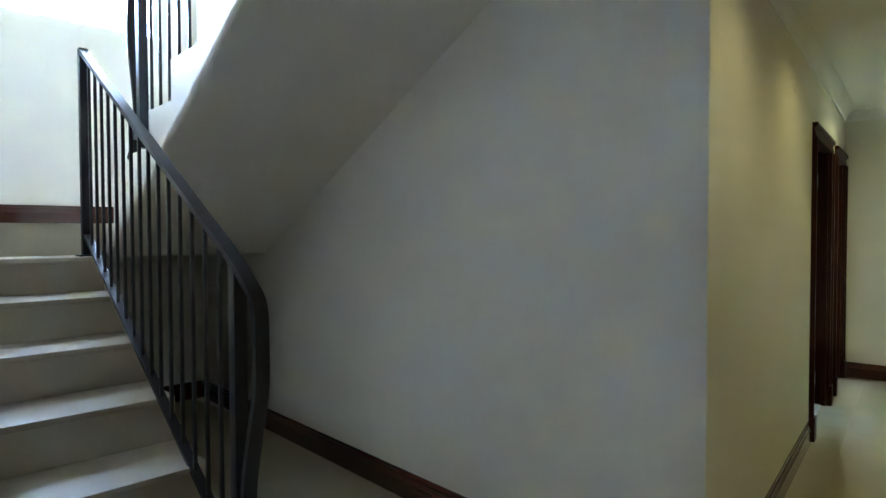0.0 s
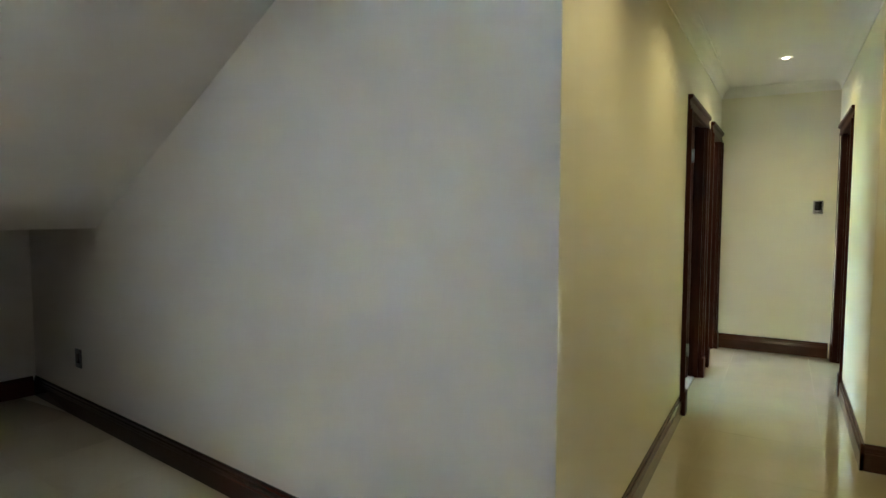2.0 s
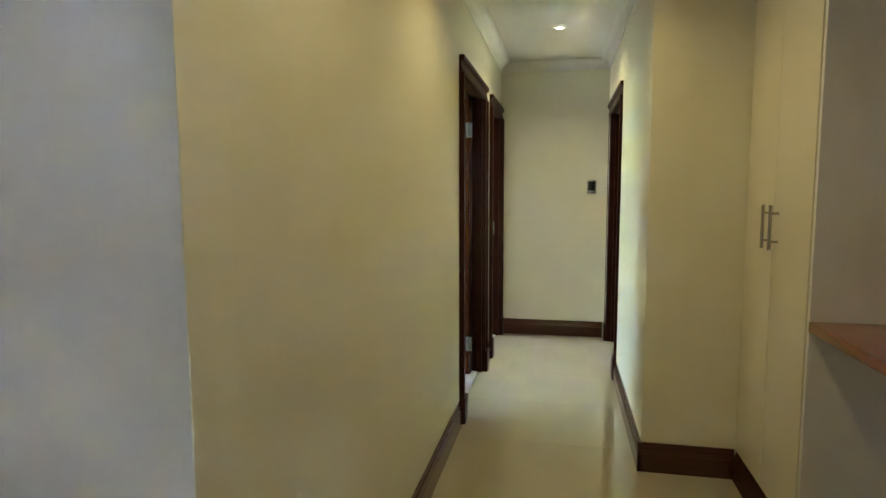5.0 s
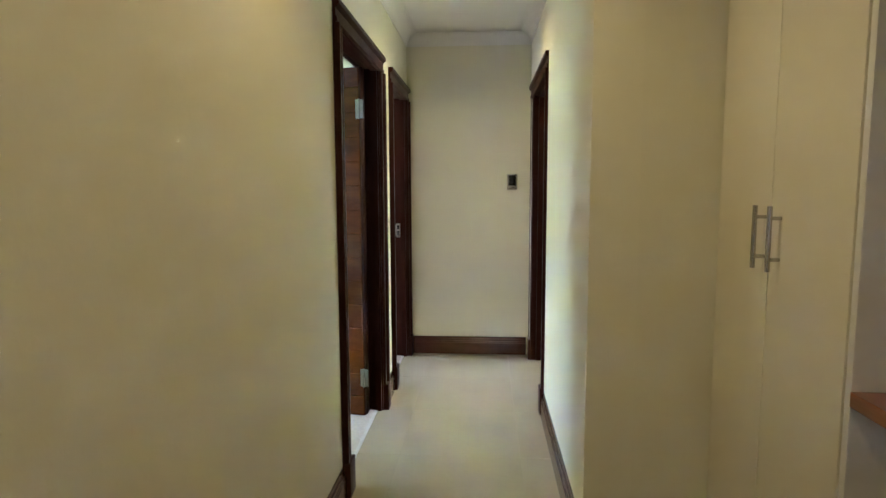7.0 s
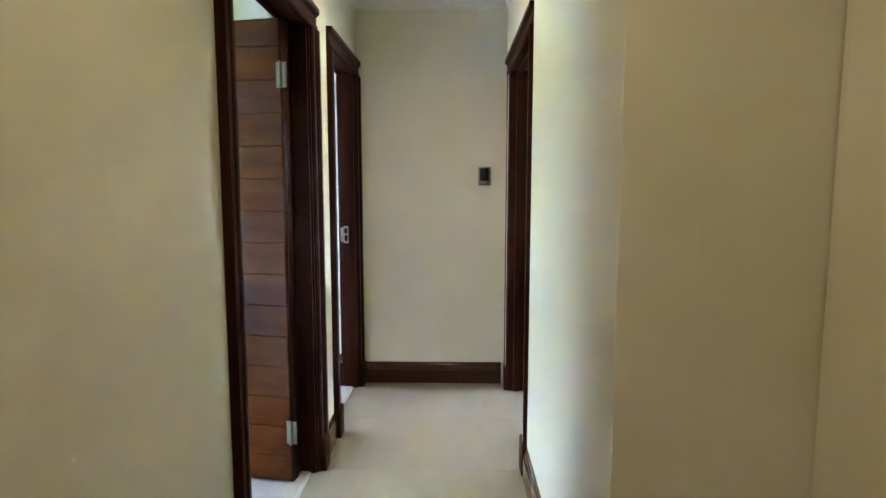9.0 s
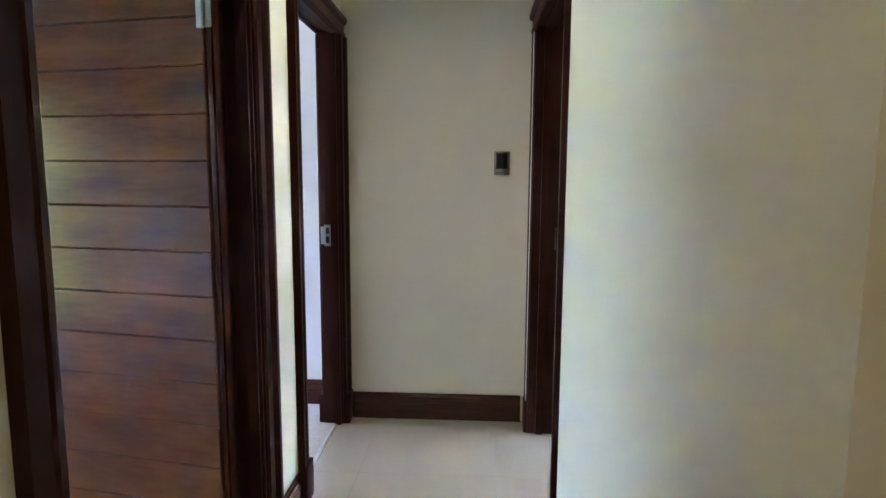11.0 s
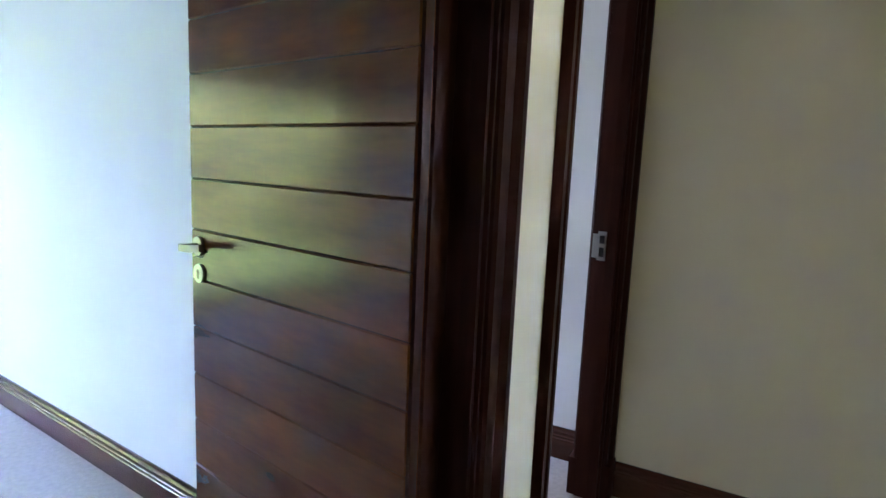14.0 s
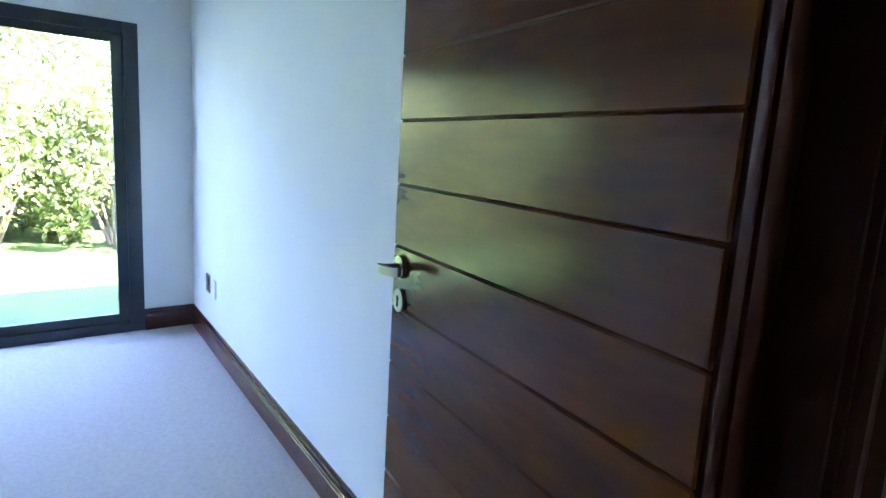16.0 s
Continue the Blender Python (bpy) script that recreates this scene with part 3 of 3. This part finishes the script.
part("plinth", prism(BASE, (XC + 0.012, CY0 - 0.02, 0), (XC + 0.012, YB - 0.022, 0), (-1, 0, 0)), WOODV, cup, "dark mahogany moulded plinth")
desk = thing("desk_top", "red-brown varnished wooden desk top fixed in the recess", "desk", bm=box(XC, 1.615, 2.12, CY0 - 0.024, 0.895, 0.930, bevel=0.004), material=DESKWOOD)
setting("wall_recess", box(XC, 1.62, 2.0, 2.118, 0, HC - 0.012), STAIRPAINT, "off-white wall at the end of the desk recess")

# ---- lights ----
def downlight(x, y, z=HC, watts=0.14):
    d = thing("downlight", "small round recessed ceiling downlight with a white ring", "ceiling light", "ceiling downlights", at=pose(x, y, z))
    bm = bmesh.new()
    r0, r1 = 0.024, 0.046
    vs = []
    for rr, zz in ((r0, -0.001), (r0, -0.007), (r1 - 0.004, -0.008), (r1, -0.003), (r1, 0.0)):
        vs.append([bm.verts.new((rr * math.cos(i * math.tau / 32), rr * math.sin(i * math.tau / 32), zz)) for i in range(32)])
    for a, b in zip(vs, vs[1:]):
        for i in range(32):
            bm.faces.new((a[i], a[(i + 1) % 32], b[(i + 1) % 32], b[i]))
    bmesh.ops.recalc_face_normals(bm, faces=bm.faces)
    part("ring", bm, PLASTIC, d)
    bm = bmesh.new()
    cyl(bm, (0, 0, -0.0005), (0, 0, -0.004), 0.024, seg=32)
    part("lens", bm, LAMP, d, "glowing warm lamp lens")
    l = new("downlight_lamp", bpy.data.lights.new("downlight_lamp", "SPOT"))
    l.data.energy, l.data.color, l.data.spot_size, l.data.spot_blend, l.data.shadow_soft_size = watts, (1, 0.88, 0.45), radians(150), 0.9, 0.035
    l.location = (x, y, z - 0.03)
    return d


for y, w in ((2.30, 0.076), (3.62, 0.09), (5.66, 0.088)):
    downlight(0.04, y, watts=w)

# ---- wall plates ----
def plate(name, label, category, at, w, h, outer, inner=None, sub=None):
    """A wall plate; local y points out of the wall."""
    t = thing(name, label, category, at=at)
    part("frame", box(-w / 2, w / 2, 0, 0.010, -h / 2, h / 2, bevel=0.003), outer, t)
    if inner:
        for x0, x1, z0, z1 in inner:
            part(sub[0], box(x0, x1, 0.0095, 0.0125, z0, z1, bevel=0.001), sub[1], t)
    return t


plate("control_panel", "small silver framed wall control with a black screen", "thermostat", pose(0.339, YE, 1.397, 0, 0, 180), 0.083, 0.122, STEEL, [(-0.030, 0.030, -0.030, 0.052)], ("screen", BLACK))
plate("wall_socket", "dark grey metal wall socket low on the stair wall", "socket", STAIR @ pose(3.46, 0, 0.40), 0.086, 0.125, GREYPLASTIC, [(-0.028, 0.028, -0.03, 0.03)], ("insert", BLACK))
plate("wall_socket", "dark grey metal wall socket above the bedroom baseboard", "socket", BEDWALL @ pose(3.45, 0, 0.402), 0.09, 0.115, STEEL, [(-0.034, 0.034, -0.038, 0.038)], ("insert", GREYPLASTIC))
plate("blank_plate", "white plastic blank wall plate beside the socket", "wall plate", BEDWALL @ pose(3.29, 0, 0.396), 0.072, 0.115, PLASTIC)

# ---- bedroom window ----
win = thing("window_1", "wide charcoal aluminium garden window reaching the floor", "window", kind="structure")
FX0, FX1 = XW - 0.13, XW + 0.006
FWD = 0.085
part("window_frame", boxes((FX0, FX1, WX1 - FWD, WX1, WZ0, WZ1, ), bevel=0.004), ALU, win)
part("window_frame", boxes((FX0, FX1, WX0, WX0 + FWD, WZ0, WZ1), bevel=0.004), ALU, win)
part("window_frame", boxes((FX0, FX1, WX0 + FWD, WX1 - FWD, WZ1 - 0.075, WZ1), bevel=0.004), ALU, win)
part("window_sill", boxes((FX0, FX1, WX0 + FWD, WX1 - FWD, WZ0, WZ0 + 0.07), bevel=0.004), ALU, win)
ym = (WX0 + WX1) / 2
for y0, y1, dx in ((ym - 0.03, WX1 - FWD, 0.0), (WX0 + FWD, ym + 0.03, -0.045)):
    s0, s1 = XW - 0.06 + dx, XW - 0.018 + dx
    sash = part("sash", boxes((s0, s1, y0, y0 + 0.062, 0.07, WZ1 - 0.075), (s0, s1, y1 - 0.062, y1, 0.07, WZ1 - 0.075),
                (s0, s1, y0 + 0.062, y1 - 0.062, 0.07, 0.125), (s0, s1, y0 + 0.062, y1 - 0.062, WZ1 - 0.125, WZ1 - 0.075)), ALU, win)
    pn = part("pane", box(s0 + 0.018, s0 + 0.024, y0 + 0.06, y1 - 0.06, 0.123, WZ1 - 0.123), GLASS, sash)
    pn.visible_shadow = False

win = thing("window_3", "narrow charcoal aluminium window in the second bedroom", "window", kind="structure")
part("window_frame", boxes((FX0, FX1, 6.15, 6.22, 0, WZ1), (FX0, FX1, 6.83, 6.90, 0, WZ1), (FX0, FX1, 6.22, 6.83, 0, 0.07), (FX0, FX1, 6.22, 6.83, WZ1 - 0.07, WZ1)), ALU, win)
pn = part("pane", box(XW - 0.05, XW - 0.044, 6.215, 6.835, 0.065, WZ1 - 0.065), GLASS, win)
pn.visible_shadow = False

skylight("sky_bedroom", look((XW + 0.012, (WX0 + WX1) / 2, 1.0), (XW + 1.0, (WX0 + WX1) / 2, 1.0)), 2.4, 1.7, 0.08, (0.62, 0.82, 1.0))
skylight("sky_second_bedroom", look((XW + 0.012, 6.52, 1.2), (XW + 1.0, 6.52, 1.1)), 0.55, 1.4, 0.36)
skylight("sky_stairs", STAIR @ look((SFAR + 0.03, 1.275, 3.48), (SFAR - 1.0, 1.275, 3.2)), 1.8, 0.95, 0.42, (0.76, 0.89, 1.0))

bath_sky = skylight("sky_bathroom", look((BX1 + 0.02, 6.865, 1.55), (BX1 - 1.0, 7.9, 1.5)), 0.33, 1.05, 0.42)
bath_sky.data.spread = radians(100)

# ---- bathroom ----
VX, VY0, VY1 = 0.98, 7.31, 8.2
van = thing("vanity_unit", "white gloss wall-hung vanity with two drawers", "vanity unit")
part("body", box(VX + 0.018, VX + 0.40, VY0, VY1, 0.28, 0.775, bevel=0.002), VANITY, van)
part("basin_top", box(VX - 0.006, VX + 0.40, VY0 - 0.008, VY1 + 0.004, 0.777, 0.855, bevel=0.006), VANITY, van, "thick white moulded basin top")
for z0, z1 in ((0.28, 0.525), (0.5275, 0.773)):
    dw = part("drawer", box(VX, VX + 0.017, VY0, VY1, z0, z1, bevel=0.0015), VANITY, van)
    hb = bmesh.new()
    yh = VY0 + 0.29
    cyl(hb, (VX - 0.022, yh - 0.13, z1 - 0.06), (VX - 0.022, yh + 0.13, z1 - 0.06), 0.006)
    for dy in (-0.11, 0.11):
        cyl(hb, (VX - 0.022, yh + dy, z1 - 0.06), (VX, yh + dy, z1 - 0.06), 0.005)
    part("handle", hb, CHROME, dw, "chrome bar handle")
setting("wall_vanity", box(VX + 0.40, VX + 0.56, 7.1, BY1, 0, BH), BATHTILE, "sage grey tiled wall behind the vanity")
rail = thing("towel_rail", "slim chrome rail fixed high on the tiled wall", "towel rail")
rb = bmesh.new()
cyl(rb, (1.08, BY1 - 0.06, 1.725), (1.37, BY1 - 0.06, 1.725), 0.006)
part("bar", rb, DIMMETAL, rail)
for x in (1.16, 1.34):
    part("bracket", cyl(bmesh.new(), (x, BY1 - 0.068, 1.725), (x, BY1, 1.725), 0.012), CHROME, rail)
mix = thing("shower_mixer", "chrome shower mixer on the tiled wall", "shower mixer")
part("body", cyl(bmesh.new(), (1.30, BY1, 1.115), (1.30, BY1 - 0.05, 1.115), 0.036, seg=24), CHROME, mix)
part("lever", sweep([(1.31, BY1 - 0.06, 1.115), (1.19, BY1 - 0.07, 1.12)], 0.022, 0.014, (0, 0, 1)), CHROME, mix)


bw = thing("window_4", "plain white bathroom window over the side wall", "window", kind="structure")
part("window_frame", boxes((BX1 + 0.03, BX1 + 0.09, 6.65, 7.08, 0.95, 1.0), (BX1 + 0.03, BX1 + 0.09, 6.65, 7.08, 2.1, 2.15), (BX1 + 0.03, BX1 + 0.09, 6.65, 6.70, 1.0, 2.1), (BX1 + 0.03, BX1 + 0.09, 7.03, 7.08, 1.0, 2.1)), PLASTIC, bw)
pn = part("pane", box(BX1 + 0.055, BX1 + 0.061, 6.695, 7.035, 0.995, 2.105), GLASS, bw)

# ---- garden ----
def leaves(n, rad, seed, size):
    """A loose crown of small folded leaves with an uneven outline."""
    rng = random.Random(seed)
    verts, faces = [], []
    clumps = [(Vector((rng.gauss(0, 0.45), rng.gauss(0, 0.55), rng.uniform(0.15, 0.95))), rng.uniform(0.18, 0.42)) for _ in range(16)]
    for _ in range(n):
        c, r = rng.choice(clumps)
        d = Vector((rng.gauss(0, 1), rng.gauss(0, 1), rng.gauss(0, 1))).normalized() * r * rng.uniform(0.55, 1.0)
        p = Vector(((c + d).x * rad[0], (c + d).y * rad[1], max(0.03, (c + d).z) * rad[2]))
        e = Euler((rng.uniform(-1.2, 1.2), rng.uniform(-1.2, 1.2), rng.uniform(0, 6.28))).to_matrix()
        L = size * rng.uniform(0.6, 1.3)
        q = [Vector((0, 0, 0)), Vector((L * 0.5, L * 0.26, 0.1 * L)), Vector((L, 0, 0)), Vector((L * 0.5, -L * 0.26, 0.1 * L))]
        i = len(verts)
        verts += [tuple(p + e @ v) for v in q]
        faces += [(i, i + 1, i + 2), (i, i + 2, i + 3)]
    me = bpy.data.meshes.new("crown")
    me.from_pydata(verts, [], faces)
    return me


def shrub(seed, rad, material, label):
    rng = random.Random(seed + 50)
    s = thing("shrub", label, "shrub", "garden shrubs")
    bm = bmesh.new()
    for _ in range(7):
        a = rng.uniform(0, 6.28)
        cyl(bm, (0.08 * math.cos(a), 0.08 * math.sin(a), 0), (0.5 * rad[0] * math.cos(a), 0.5 * rad[1] * math.sin(a), rad[2] * rng.uniform(0.5, 0.8)), 0.022, 0.006, 7)
    part("stem", bm, BARK, s)
    me = leaves(5200, rad, seed, 0.10)
    me.materials.append(material)
    c = new("crown", me)
    c.parent = s
    return s


kinds = [shrub(1, (1.0, 1.2, 1.9), LEAF, "leafy sunlit garden shrub at the edge of the lawn"), shrub(2, (1.1, 1.3, 2.6), LEAFB, "tall dark-leaved garden shrub at the edge of the lawn"),
         shrub(3, (0.9, 1.1, 1.2), LEAF, "low bright green shrub at the edge of the lawn")]
rng = random.Random(9)
tree = thing("tree", "leafy garden tree standing behind the shrubs", "tree", "garden trees", at=pose(-14.2, -3.0, -0.09))
bm = bmesh.new()
cyl(bm, (0, 0, 0), (0.08, 0.05, 2.0), 0.15, 0.07, 12)
for k in range(6):
    an = k * 1.05
    cyl(bm, (0.06, 0.03, 0.7 + 0.15 * k), (1.2 * math.cos(an), 1.2 * math.sin(an), 1.5 + 0.17 * k), 0.06, 0.015, 8)
part("trunk", bm, BARK, tree)
me = leaves(14000, (2.7, 2.7, 3.0), 11, 0.18)
me.materials.append(LEAFT)
cr = new("crown", me)
cr.parent = tree
for y in (0.2, 3.1, 6.2, 9.0, 12.2, 15.5):
    copy_thing(tree, pose(-14.2 + rng.uniform(-0.8, 0.8), y, -0.09, 0, 0, rng.uniform(0, 360)))
for y in (-4.2, -1.4, 1.2, 3.6):
    copy_thing(tree, pose(-12.3 + rng.uniform(-0.4, 0.4), y, -0.09, 0, 0, rng.uniform(0, 360)))
for y in (1.6, 4.5, 7.6, 10.6, 13.8):
    copy_thing(tree, pose(-17.5 + rng.uniform(-0.8, 0.8), y, -0.09, 0, 0, rng.uniform(0, 360)))
first = [True, True, True]
for row, x, z in ((0, -8.3, 3), (1, -9.6, 1), (2, -11.2, 2)):
    y = -2.0 + row * 0.5
    while y < 13:
        k = rng.randrange(3) if row else rng.choice((0, 2, 2))
        m = pose(x + rng.uniform(-0.4, 0.4), y, -0.09, 0, 0, rng.uniform(0, 360))
        if first[k]:
            kinds[k].matrix_world = m
            first[k] = False
        else:
            copy_thing(kinds[k], m)
        y += rng.uniform(1.0, 1.5)
for k in range(3):
    if first[k]:
        kinds[k].matrix_world = pose(-9, 4 + k, -0.09)

# ---- floor tiles ----
TP = 0.617
tile_me = mesh("tile", box(-TP / 2 + 0.0005, TP / 2 - 0.0005, -TP / 2 + 0.0005, TP / 2 - 0.0005, -0.0028, 0.0, bevel=0.0004), TILE)


def lay(x0, x1, y0, y1):
    i0, i1 = math.floor((x0 + 0.308) / TP), math.ceil((x1 + 0.308) / TP)
    j0, j1 = math.floor((y0 - 6.18) / TP), math.ceil((y1 - 6.18) / TP)
    for i in range(i0, i1):
        for j in range(j0, j1):
            yield i, j


spots = set(lay(XL, XR, YC, YE)) | set(lay(-4.7, 1.5, -0.9, 2.2)) | set(lay(XR, 1.4, 2.0, YB)) | set(lay(XR, 2.2, 5.6, 8.1))
for i, j in sorted(spots):
    t = new("tile", tile_me)
    t.parent = floor
    t.location = (-0.308 + (i + 0.5) * TP, 6.18 + (j + 0.5) * TP, 0)
